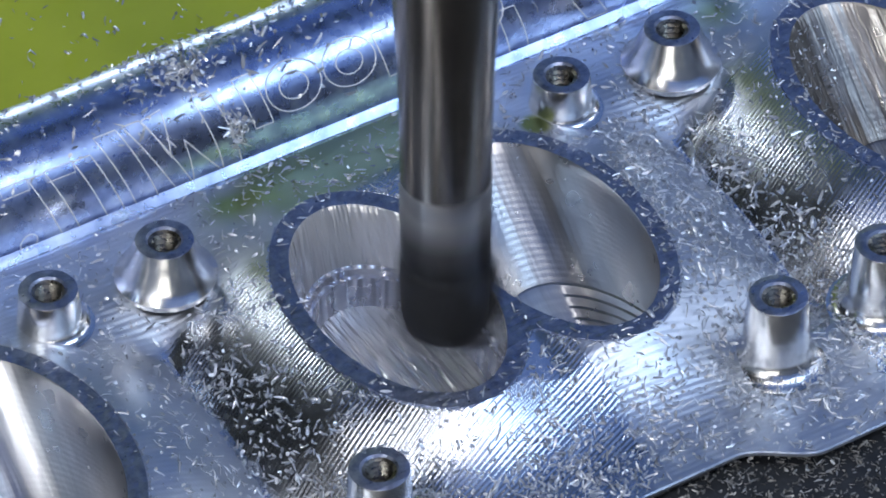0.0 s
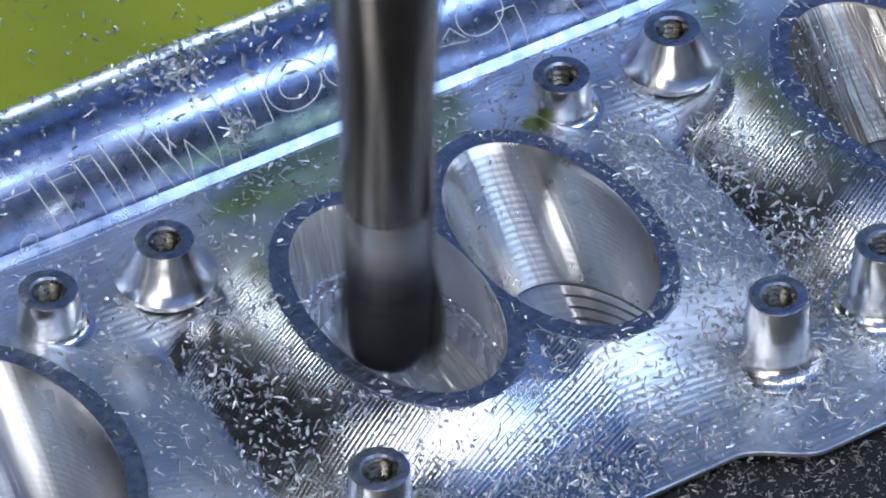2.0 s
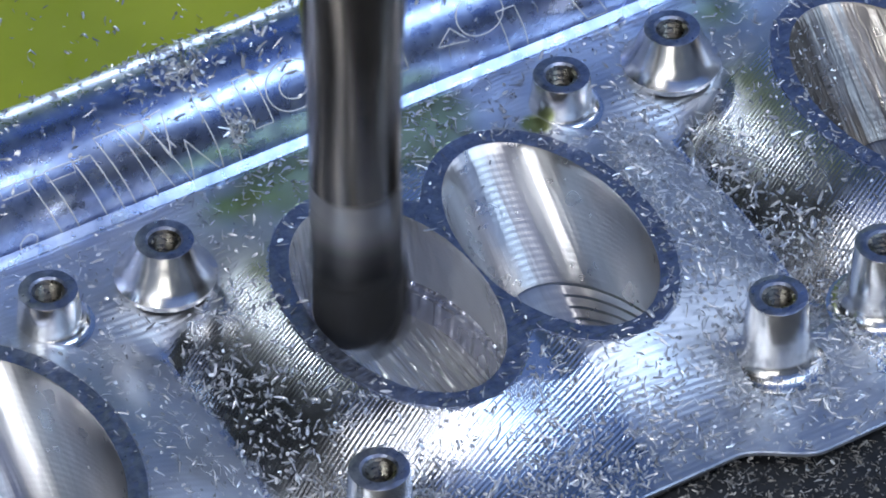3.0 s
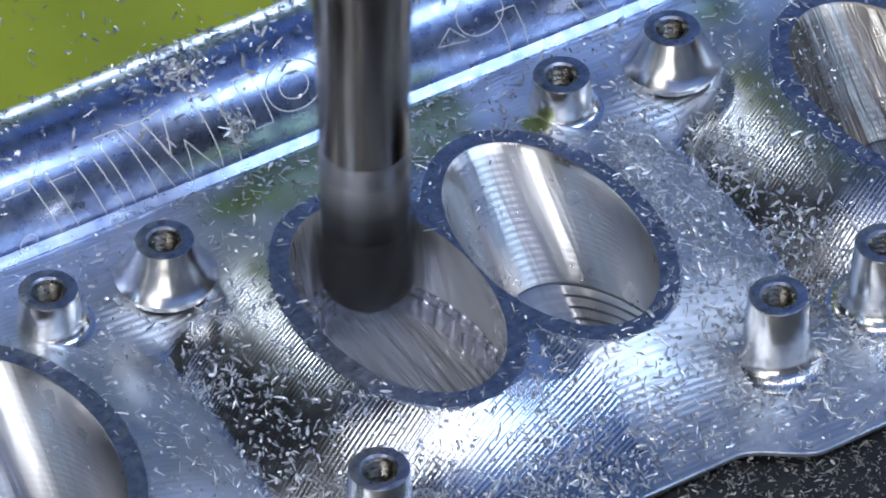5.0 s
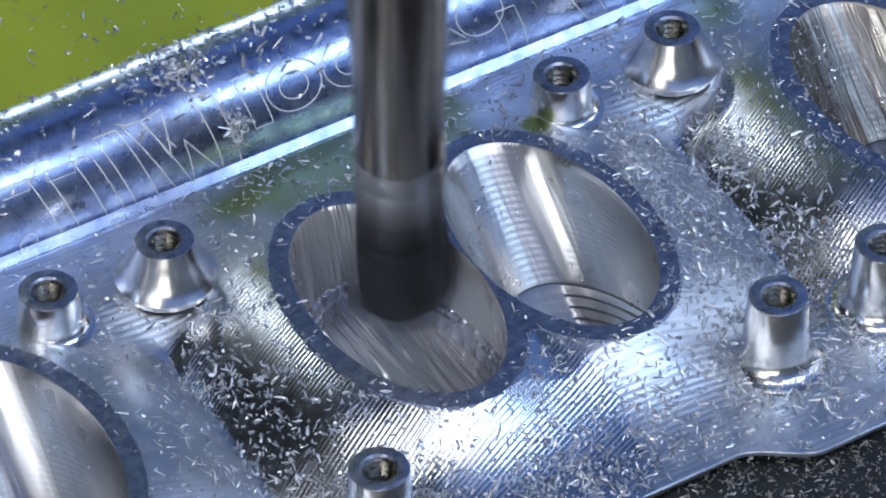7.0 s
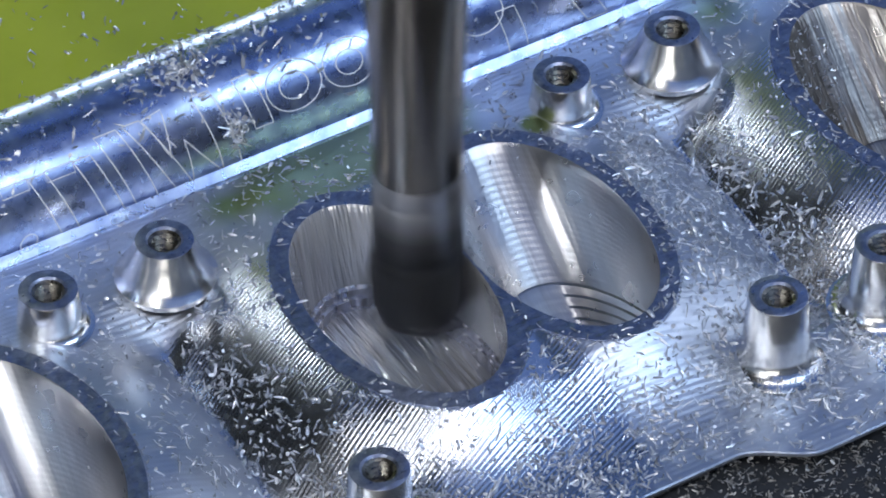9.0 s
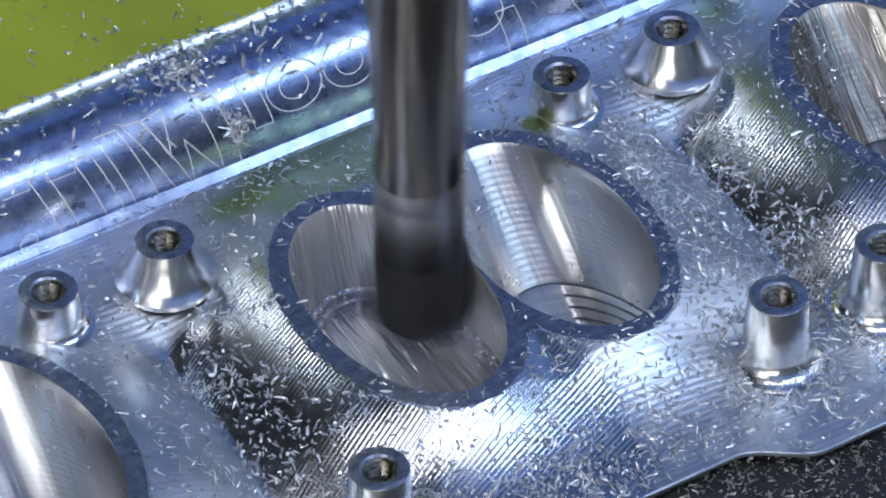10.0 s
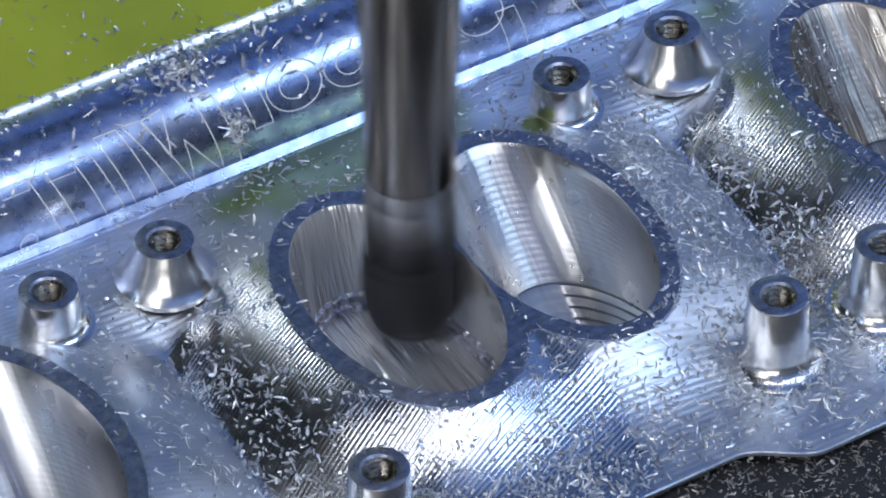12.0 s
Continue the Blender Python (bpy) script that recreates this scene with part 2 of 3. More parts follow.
def pair_dist(x, y, ox=0.0, k=4.0):
    """Distance outside the figure-eight land, with a filleted waist."""
    d1 = ellipse_dist(x, y, PAIR_X + ox - HALF, PAIR_Y, SU + RIM, SV + RIM)
    d2 = ellipse_dist(x, y, PAIR_X + ox + HALF, PAIR_Y, SU + RIM, SV + RIM)
    h = np.clip(0.5 + 0.5 * (d2 - d1) / k, 0, 1)
    return d2 * (1 - h) + d1 * h - k * h * (1 - h)


def all_dist(x, y, k=4.0):
    return np.minimum(np.minimum(pair_dist(x, y, -PERIOD, k), pair_dist(x, y, 0, k)), pair_dist(x, y, PERIOD, k))


def smooth(a, b, v):
    s = np.clip((v - a) / (b - a), 0, 1)
    return s * s * (3 - 2 * s)


def plate_height(x, y):
    """Height of the milled face round the lands, in millimetres."""
    x, y = np.asarray(x, float), np.asarray(y, float)
    d = all_dist(x, y)
    px = x - PAIR_X
    px = px - PERIOD * np.round(px / PERIOD)
    floor = -2.2 - 5.4 * smooth(27, -14, y) - 2.4 * np.clip((-40 - y) / 24, 0, 2)
    floor = floor - 6.5 * smooth(25, 1, y) * smooth(-46, -34, y) * smooth(26, 36, np.abs(px))
    floor = floor - 4.5 * smooth(0, 14, y) * (1 - smooth(22, 32, np.abs(px)))
    d = np.maximum(np.maximum(all_dist(x, y, 18.0), 0.45 * d), 0)
    turn = (PAIR_Y - y) / (np.hypot(px, y - PAIR_Y) + 1e-6)
    facing, away = smooth(0.35, 0.85, turn), smooth(0.3, 0.8, -turn)
    side = smooth(0.45, 0.1, turn) * smooth(-0.8, -0.3, turn)
    dome = -0.1 - (0.22 + 0.55 * facing - 0.10 * away + 0.04 * side) * d - (0.017 - 0.019 * facing - 0.014 * away - 0.005 * side) * d * d
    k = 0.1 + 4.5 * facing + 3.5 * smooth(-8, 10, y)
    gap = np.clip(0.5 + 0.5 * (dome - floor) / k, 0, 1)
    blend = floor * (1 - gap) + dome * gap + k * gap * (1 - gap)
    return np.where(all_dist(x, y) < 0, -0.5, np.minimum(blend, -0.1))


def front_edge(x):
    """The near edge of the plate, bulging round the bosses."""
    phase = (x - 52.0) / PERIOD
    phase = (phase - np.round(phase)) * PERIOD
    return -61.7 - 6.4 * smooth(-31.0, -16.0, phase) * smooth(38.0, 28.0, phase)


def plate(parent):
    nx, ny = 520, 240
    xs = np.linspace(-130, 130, nx)
    s = np.linspace(0, 1, ny)
    X = np.repeat(xs[None, :], ny, 0)
    lo = front_edge(xs)[None, :]
    Y = lo + (47.0 - lo) * s[:, None]
    Z = plate_height(X, Y)
    hole = np.zeros(X.shape, bool)
    for ox in (-PERIOD, 0, PERIOD):
        for side in (-1, 1):
            hole |= np.hypot((X - PAIR_X - ox - side * HALF) / (SU + 1.6), (Y - PAIR_Y) / (SV + 1.6)) < 1
    verts = np.stack([X, Y, Z], -1).reshape(-1, 3)
    i = np.arange(nx * ny).reshape(ny, nx)
    q = np.stack([i[:-1, :-1], i[:-1, 1:], i[1:, 1:], i[1:, :-1]], -1)
    keep = ~(hole[:-1, :-1] | hole[:-1, 1:] | hole[1:, 1:] | hole[1:, :-1])
    faces = q[keep].tolist()
    # chamfer and side wall along the near edge
    n0 = len(verts)
    row = verts[:nx].copy()
    a, b = row.copy(), row.copy()
    a[:, 1] -= 0.25
    a[:, 2] -= 0.25
    b[:, 1] -= 0.25
    b[:, 2] -= 0.9
    c = b.copy()
    c[:, 1] = -54
    d = c.copy()
    d[:, 2] = -30
    verts = np.vstack([verts, a, b, c, d])
    for k in range(nx - 1):
        faces.append([n0 + k, n0 + k + 1, k + 1, k])
        faces.append([n0 + nx + k, n0 + nx + k + 1, n0 + k + 1, n0 + k])
        faces.append([n0 + 2 * nx + k, n0 + 2 * nx + k + 1, n0 + nx + k + 1, n0 + nx + k])
        faces.append([n0 + 3 * nx + k, n0 + 3 * nx + k + 1, n0 + 2 * nx + k + 1, n0 + 2 * nx + k])
    ob = sharp(child("milled_face", verts.tolist(), faces, MILLED, parent, "wavy milled face with fine cutter lines"), 20)
    px, py = verts[:, 0] - PAIR_X, verts[:, 1]
    px = px - PERIOD * np.round((px + 18) / PERIOD)
    zone = (1 - smooth(4, 9, px)) * (1 - smooth(22, 27, py - 0.25 * px)) * smooth(-64, -60, py - 0.6 * px) * smooth(-58, -54, px)
    dd, qx = all_dist(verts[:, 0], py), verts[:, 0] - 52.0
    qx = np.abs(qx - PERIOD * np.round(qx / PERIOD))
    groove = 0.06 + 0.17 * smooth(-33, -38, py) * (1 - 0.6 * zone) + 0.18 * smooth(11, 15, py) * (1 - smooth(20, 27, qx)) + 0.09 * zone + 0.06 * (1 - smooth(6, 14, dd)) * smooth(0, -8, py)
    # olive patches painted in where the face mirrors the green panel
    ax = verts[:, 0]
    rough = np.array([noise.noise(Vector((p[0] * 0.11, p[1] * 0.11, 7.0))) for p in verts])
    back = smooth(19, 25, py + 3 * rough) * (1 - smooth(17, 27, np.abs(ax - 0.0) + 5 * rough))
    side = sum(np.exp(-((ax - cx) / 6.0) ** 2 - ((py - 30) / 5.5) ** 2) for cx in (-26.0, 78.0))
    spot = smooth(0.3, 0.7, np.exp(-((ax - 32.0) / 3.2) ** 2 - ((py - 20.0) / 3.4) ** 2))
    green_sheen = np.clip(0.85 * back + 0.95 * side + 1.0 * spot, 0, 1)
    groove = groove * (1 - 0.8 * green_sheen)
    attr = ob.data.attributes.new("green_sheen", "FLOAT", "POINT")
    attr.data.foreach_set("value", green_sheen.astype(np.float32))
    attr = ob.data.attributes.new("groove", "FLOAT", "POINT")
    attr.data.foreach_set("value", np.clip(groove, 0, 1).astype(np.float32))
    attr = ob.data.attributes.new("pass_zone", "FLOAT", "POINT")
    attr.data.foreach_set("value", zone.astype(np.float32))
    return ob


def land(parent, ox):
    """The flat figure-eight rim round two ports, with both openings through it."""
    n = 160
    outer = []
    for i in range(n):
        a = 2 * math.pi * i / n
        lo, hi = 2.0, 60.0
        for _ in range(40):
            mid = (lo + hi) / 2
            if pair_dist(PAIR_X + mid * math.cos(a), PAIR_Y + mid * math.sin(a)) < 0:
                lo = mid
            else:
                hi = mid
        outer.append((PAIR_X + ox + lo * math.cos(a), PAIR_Y + lo * math.sin(a)))
    loops = [outer]
    for side in (-1, 1):
        loops.append([(PAIR_X + ox + side * HALF + SU * math.cos(2 * math.pi * i / 96), PAIR_Y + SV * math.sin(2 * math.pi * i / 96)) for i in range(96)])
    bm = bmesh.new()
    edges, rim = [], []
    for loop in loops:
        vs = [bm.verts.new((x * MM, y * MM, 0)) for x, y in loop]
        es = [bm.edges.new((vs[i], vs[(i + 1) % len(vs)])) for i in range(len(vs))]
        edges += es
        rim.append(es)
    bmesh.ops.triangle_fill(bm, use_beauty=True, use_dissolve=False, edges=edges)
    for f in bm.faces:
        f.normal_update()
        if f.normal.z < 0:
            f.normal_flip()
    made = bmesh.ops.extrude_edge_only(bm, edges=rim[0])["geom"]
    for g in made:
        if isinstance(g, bmesh.types.BMVert):
            g.co.z -= 1.2 * MM
    me = bpy.data.meshes.new("port_land")
    bm.to_mesh(me)
    bm.free()
    me.materials.append(LAND)
    ob = new("port_land", me)
    ob.parent = parent
    return tagged(ob, "flat bluish scuffed rim round two ports")


def bore(parent, cx, rings, material, label):
    """An oval port wall: rings of (depth, shift towards the viewer, scale)."""
    n = 96
    verts, faces = [], []
    for z, shift, s in rings:
        for i in range(n):
            a = 2 * math.pi * i / n
            verts.append((cx + SU * s * math.cos(a), PAIR_Y - shift + SV * s * math.sin(a), z))
    for k in range(len(rings) - 1):
        for i in range(n):
            j = (i + 1) % n
            faces.append((k * n + j, k * n + i, (k + 1) * n + i, (k + 1) * n + j))
    faces.append(tuple(range((len(rings) - 1) * n, len(rings) * n)))
    return sharp(child("port_wall", verts, faces, material, parent, label), 30)


def deep_rings():
    rings = [(0, 0, 1.0), (-0.3, 0.0, 0.992)]
    for k in range(1, 13):
        rings.append((-19.5 * k / 12, 0.32 * 19.5 * k / 12, 0.99))
    return rings


def port_step(parent):
    """The ledge and bowl at the foot of the pocket, which the cutter works down."""
    rings = [(0, 0, 0.988), (-0.2, 0.1, 0.955), (-1.2, 0.4, 0.945), (-1.4, 0.5, 0.92)]
    for k in range(1, 9):
        a = k / 8 * 1.5
        rings.append((-1.4 - 16 * math.sin(a), 0.5 - 15 * (1 - math.cos(a)), 0.92 * math.cos(a) ** 0.8))
    ob = bore(parent, PAIR_X - HALF, rings, BOWL, "bright stepped ledge and bowl being milled")
    ob.name = "port_step"
    return ob


def slanted_rings():
    rings = [(0, 0, 1.0), (-0.3, 0.3, 0.994)]
    for k in range(1, 11):
        z = 18.8 * k / 10
        rings.append((-z, SLANT * z, 0.992))
    z, s = 18.8, 0.992
    for k in range(14):
        rings.append((-z - 0.12, SLANT * z, s - 0.027))
        z, s = z + 1.15, s - 0.034
        rings.append((-z, SLANT * z, s))
    return rings


def boss(parent, x, y, top, shape):
    """A boss with a threaded hole: a flat-footed cone, a short stud or a tall stud with a filleted foot."""
    foot = float(plate_height(x, y)) - 0.5
    crown = [(5.3, top - 0.35), (5.2, top - 0.1)]
    if shape == "cone":
        prof = [(8.6, foot - 0.5), (8.7, foot + 0.7), (9.2, foot + 0.8), (9.3, foot + 1.2)]
        for k in range(1, 8):
            w = k / 8
            prof.append((9.3 - 3.95 * w ** 0.7, foot + 1.2 + (top - 0.4 - foot - 1.2) * w))
    else:
        base_r = 5.7 if shape == "short" else TALL_R
        fillet = 2.2 if shape == "short" else TALL_FILLET
        prof = []
        for k in range(9):
            a = k / 8 * math.pi / 2
            prof.append((base_r + fillet - fillet * math.sin(a), foot + fillet * (1 - math.cos(a))))
    prof += crown
    v, f = revolve(prof, 64, x, y)
    ob = sharp(child("boss", v, f, BOSS, parent, "tapered polished boss with threaded hole"), 32)
    v, f = revolve([(5.2, top - 0.1), (5.0, top), (3.35, top), (2.95, top - 0.4)], 64, x, y)
    sharp(child("boss_face", v, f, LAND, ob, "flat dark scuffed face round the hole"), 30)
    hole = [(2.95, top - 0.4)]
    for k in range(20):
        hole.append((2.95 if k % 2 else 2.35, top - 0.7 - 0.62 * k))
    hole.append((0.3, top - 13.4))
    v, f = revolve(hole, 40, x, y)
    sharp(child("thread", v, f, THREAD, ob, "dull brassy internal screw thread"), 30)
    return ob


def tube(parent):
    n, m = 96, 60
    verts, faces = [], []
    for k in range(m + 1):
        x = -150 + 300 * k / m
        for i in range(n):
            a = 2 * math.pi * i / n
            verts.append((x, TUBE_Y + TUBE_R * math.cos(a), TUBE_Z + TUBE_R * math.sin(a)))
    for k in range(m):
        for i in range(n):
            j = (i + 1) % n
            faces.append((k * n + i, (k + 1) * n + i, (k + 1) * n + j, k * n + j))
    return child("round_rail", verts, faces, TUBE, parent, "shiny turned round rail with engraved outlines")


def engraved(parent, points, closed=True, w=0.14):
    """A fine raised line along points (x, degrees down the near side) of the rail."""
    pts = list(points)
    path = []
    total = len(pts) if closed else len(pts) - 1
    for i in range(total):
        (x0, a0), (x1, a1) = pts[i], pts[(i + 1) % len(pts)]
        steps = max(1, int(abs(a1 - a0) / 5 + abs(x1 - x0) / 6))
        for s in range(steps):
            path.append((x0 + (x1 - x0) * s / steps, a0 + (a1 - a0) * s / steps))
    if not closed:
        path.append(pts[-1])

    def place(x, deg, r):
        a = radians(deg)
        return (x, TUBE_Y - r * math.sin(a), TUBE_Z + r * math.cos(a))

    verts, faces = [], []
    n = len(path)
    for i, (x, a) in enumerate(path):
        p, q = path[(i - 1) % n if closed else max(i - 1, 0)], path[(i + 1) % n if closed else min(i + 1, n - 1)]
        dx, da = q[0] - p[0], (q[1] - p[1]) * math.pi / 180 * TUBE_R
        ln = math.hypot(dx, da) or 1
        ox, oa = -da / ln * w, dx / ln * w / TUBE_R * 180 / math.pi
        verts += [place(x - ox, a - oa, TUBE_R + 0.01), place(x, a, TUBE_R + 0.2), place(x + ox, a + oa, TUBE_R + 0.01)]
    for i in range(n if closed else n - 1):
        j = (i + 1) % n
        for k in range(2):
            faces.append((3 * i + k, 3 * i + k + 1, 3 * j + k + 1, 3 * j + k))
    return child("engraved_line", verts, faces, LINE, parent)


def ring_points(x, a, rx, ra, n=28):
    return [(x + rx * math.cos(2 * math.pi * i / n), a + ra * math.sin(2 * math.pi * i / n)) for i in range(n)]


def machined_head():
    head = new("machined_head")
    tagged(head, "shiny milled aluminium engine head with oval ports and chips", "machined part")
    plate(head)
    for ox in (-PERIOD, 0, PERIOD):
        land(head, ox)
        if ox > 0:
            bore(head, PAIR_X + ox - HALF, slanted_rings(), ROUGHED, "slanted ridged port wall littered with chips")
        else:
            bore(head, PAIR_X + ox - HALF, deep_rings(), LIT_POCKET, "stepped port wall with bright streaks")
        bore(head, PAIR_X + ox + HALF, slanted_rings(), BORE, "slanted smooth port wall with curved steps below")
    for x, y, shape in ((-67.3, 21.5, "short"), (-43.8, 22.2, "cone"), (39.4, 23.0, "short"), (63.7, 23.4, "cone"),
                        (-66.8, -45.6, "tall"), (-40.6, -45.8, "tall"), (40.2, -45.9, "tall"), (63.6, -44.6, "tall")):
        boss(head, x, y, 6.0, shape)
    rail = tube(head)
    # bright sloping strip along the foot of the rail
    v, f = [], []
    for k in range(31):
        x = -150 + 10 * k
        v += [(x, 37.5, -9.0), (x, 37.5, -1.7), (x, 37.6, -1.5), (x, 39.4, -0.2), (x, 46.0, -0.2)]
    for k in range(30):
        for i in range(4):
            f.append((5 * k + i, 5 * k + 5 + i, 5 * k + 6 + i, 5 * k + 1 + i))
    sharp(child("foot_strip", v, f, TUBE, rail, "bright sloping strip at the rail's foot"), 25)
    # plain outlined bars, wedges and rings of the engraved mark
    for x0, a0, x1, a1, w in ((-59.9, 46, -54.8, 112, 3.5), (-50.8, 46, -45.8, 110, 3.5), (-45.6, 35, -40.0, 109, 4.5), (-39.8, 35, -31.9, 108, 3.4),
                              (-25.7, 33, -22.1, 108, 3.7), (-17.2, 32, -15.4, 77, 3.6), (11.3, 39, 12.6, 78, 4.0), (36.1, 60, 38.7, 107, 4.0), (51.8, 74, 55.5, 102, 4.4)):
        engraved(rail, [(x0, a0), (x1, a1), (x1 + w, a1), (x0 + w, a0)])
    for x0, x1 in ((-65.4, -60.0), (-56.4, -50.9)):
        engraved(rail, [(x0, 45), (x1, 45), (x1, 54), (x0, 54)])
    for wedge in ([(-29.6, 62), (-28.4, 106), (-22.6, 106)], [(-31.8, 33), (-32.7, 73), (-36.0, 36)], [(23.2, 70), (29.7, 74), (26.3, 58)]):
        engraved(rail, wedge)
    for x, a, rx, ra in ((-62.0, 100, 1.7, 9), (-6.2, 54, 5.6, 21), (-6.2, 54, 2.9, 11), (5.5, 53, 5.4, 20), (5.5, 53, 2.7, 10), (33.0, 56, 4.9, 18)):
        engraved(rail, ring_points(x, a, rx, ra))
    return head


head = machined_head()
step = port_step(head)


# ---- swarf ----
def chips(name, spots, label, lo=0.8, hi=3.0, material=CHIP, wide=1.0):
    """Many small curled slivers in one mesh; spots are (x, y, z, tilt normal)."""
    rnd = random.Random(5)
    verts, faces = [], []
    for x, y, z, nrm in spots:
        ln = lo + (hi - lo) * rnd.random() ** 1.8
        w = rnd.uniform(0.09, 0.24) * wide
        if rnd.random() < 0.35:
            ln, w = ln * 0.5, w * 1.5
        th = 0.05
        yaw_bend, lift_bend = rnd.gauss(0, 0.10), rnd.gauss(0.05, 0.20)
        turn = Matrix.Rotation(rnd.uniform(0, 6.283), 3, "Z")
        tip = Euler((rnd.uniform(-1.0, 1.0), rnd.uniform(-0.35, 0.35), 0)).to_matrix()
        rot = Vector((0, 0, 1)).rotation_difference(Vector(nrm)).to_matrix() @ turn @ tip
        base = len(verts)
        loc = []
        px = py = pz = 0.0
        for k in range(4):
            ww = w * rnd.uniform(0.55, 1.2) * (0.45 if k in (0, 3) else 1.0)
            for dy, dz in ((-ww, 0), (ww, 0), (ww, th), (-ww, th)):
                loc.append(rot @ Vector((px, py + dy, pz + dz)))
            px += ln / 3 * math.cos(yaw_bend * k) * math.cos(lift_bend * k)
            py += ln / 3 * math.sin(yaw_bend * k)
            pz += ln / 3 * math.sin(lift_bend * k)
        low = min(p.dot(Vector(nrm)) for p in loc)
        for p in loc:
            q = p - Vector(nrm) * (low - 0.02)
            verts.append(((x + q.x) * MM, (y + q.y) * MM, (z + q.z) * MM))
        for k in (0, 4, 8):
            for i in range(4):
                j = (i + 1) % 4
                faces.append((base + k + i, base + k + j, base + k + 4 + j, base + k + 4 + i))
        faces.append((base + 3, base + 2, base + 1, base))
        faces.append((base + 12, base + 13, base + 14, base + 15))
    ob = mesh_object(name, verts, faces, material, False)
    return tagged(ob, label, "metal chips", kind="stuff")


BOSS_SPOTS = ((-67.3, 21.5), (-43.8, 22.2), (39.4, 23.0), (63.7, 23.4), (-66.8, -45.6), (-40.6, -45.8), (40.2, -45.9), (63.6, -44.6))


def in_hole(x, y):
    for ox in (-PERIOD, 0, PERIOD):
        for side in (-1, 1):
            if math.hypot((x - PAIR_X - ox - side * HALF) / (SU + 0.5), (y - PAIR_Y) / (SV + 0.5)) < 1:
                return True
    return False


def plate_spots(count, seed):
    rnd = random.Random(seed)
    out = []
    while len(out) < count:
        x, y = rnd.uniform(-100, 110), rnd.uniform(-70, 38)
        if y < front_edge(x) + 0.5 or in_hole(x, y):
            continue
        d = float(all_dist(x, y))
        w = 0.22
        w += 1.7 * math.exp(-((x - 46) / 9) ** 2 - ((y + 12) / 26) ** 2)
        w += 0.55 * math.exp(-((x - 5) / 26) ** 2 - ((y + 50) / 13) ** 2)
        w += 0.3 * math.exp(-((x + 44) / 14) ** 2 - ((y + 35) / 14) ** 2)
        w += sum(0.4 * math.exp(-((x - cx) / 4.5) ** 2 - ((y + 8) / 17) ** 2) for cx in (-47.0, 60.0))
        for bx, by in ((40.2, -45.9), (63.6, -44.6), (-40.6, -45.8)):
            w += 1.6 * math.exp(-((math.hypot(x - bx, y - by) - 10.5) / 2.2) ** 2)
        if d < 0:
            w = 0.28 if x > 20 else 0.12
        if any(math.hypot(x - bx, y - by) < 8.4 for bx, by in BOSS_SPOTS):
            continue
        w *= 0.35 + 1.3 * max(0.0, noise.noise(Vector((x * 0.09, y * 0.09, 3.0))) + 0.4)
        if rnd.random() > w:
            continue
        z = 0.0 if d < 0 else float(plate_height(x, y))
        e = 0.4
        if d < 0:
            nrm = (0, 0, 1)
        else:
            nrm = Vector((-(float(plate_height(x + e, y)) - z) / e, -(float(plate_height(x, y + e)) - z) / e, 1)).normalized()
        out.append((x, y, z, tuple(nrm)))
    return out


def rail_spots(count, seed):
    rnd = random.Random(seed)
    out = []
    while len(out) < count:
        x, deg = rnd.uniform(-85, 80), rnd.gauss(-12, 34)
        pick = rnd.random()
        if pick < 0.11:
            x, deg = rnd.gauss(-24.5, 2.6), rnd.gauss(8, 11)
        elif pick < 0.17:
            x, deg = rnd.gauss(-19.0, 1.2), rnd.gauss(70, 9)
        if abs(deg) > 85:
            continue
        if rnd.random() > 0.25 + 0.9 * math.exp(-((x + 22) / 22) ** 2):
            continue
        a = radians(deg)
        nrm = (0, -math.sin(a), math.cos(a))
        out.append((x, TUBE_Y + nrm[1] * TUBE_R, TUBE_Z + nrm[2] * TUBE_R, nrm))
    return out


def flat_spots(count, seed, x0, x1, y0, y1, z):
    rnd = random.Random(seed)
    return [(rnd.uniform(x0, x1), rnd.uniform(y0, y1), z, (0, 0, 1)) for _ in range(count)]


def wall_spots(count, seed, cx, a0, a1, lean, depth):
    """Places on the wall of a port, between two bearings and down to a depth."""
    rnd = random.Random(seed)
    out = []
    for _ in range(count):
        a, z = radians(rnd.uniform(a0, a1)), rnd.uniform(0.6, depth)
        nrm = Vector((-math.cos(a) / SU, -math.sin(a) / SV, 0.02)).normalized()
        out.append((cx + SU * 0.985 * math.cos(a), PAIR_Y - lean * z + SV * 0.985 * math.sin(a), -z, tuple(nrm)))
    return out


def foot_spots(count, seed):
    """Places on the filleted feet of the tall bosses."""
    rnd = random.Random(seed)
    out = []
    for bx, by in BOSS_SPOTS[4:]:
        foot = float(plate_height(bx, by)) - 0.5
        for _ in range(count):
            a, turn = rnd.uniform(0.0, 0.8), rnd.uniform(0, 6.283)
            r, z = TALL_R + TALL_FILLET * (1 - math.sin(a)), foot + TALL_FILLET * (1 - math.cos(a))
            nrm = (math.sin(a) * math.cos(turn), math.sin(a) * math.sin(turn), math.cos(a))
            out.append((bx + r * math.cos(turn), by + r * math.sin(turn), max(z, float(plate_height(bx + r * math.cos(turn), by + r * math.sin(turn)))), nrm))
    return out


chips("swarf_in_port", wall_spots(420, 21, PAIR_X + PERIOD - HALF, 95, 215, SLANT, 15) + wall_spots(50, 22, PAIR_X - HALF, 120, 230, 0.32, 14)
      + wall_spots(24, 23, PAIR_X + HALF, 60, 250, SLANT, 14), "small bright chips clinging to the port walls", 0.4, 1.9)
chips("swarf_on_face", plate_spots(9500, 11) + foot_spots(110, 15), "bright aluminium chips scattered over the milled face", 0.6, 2.6)
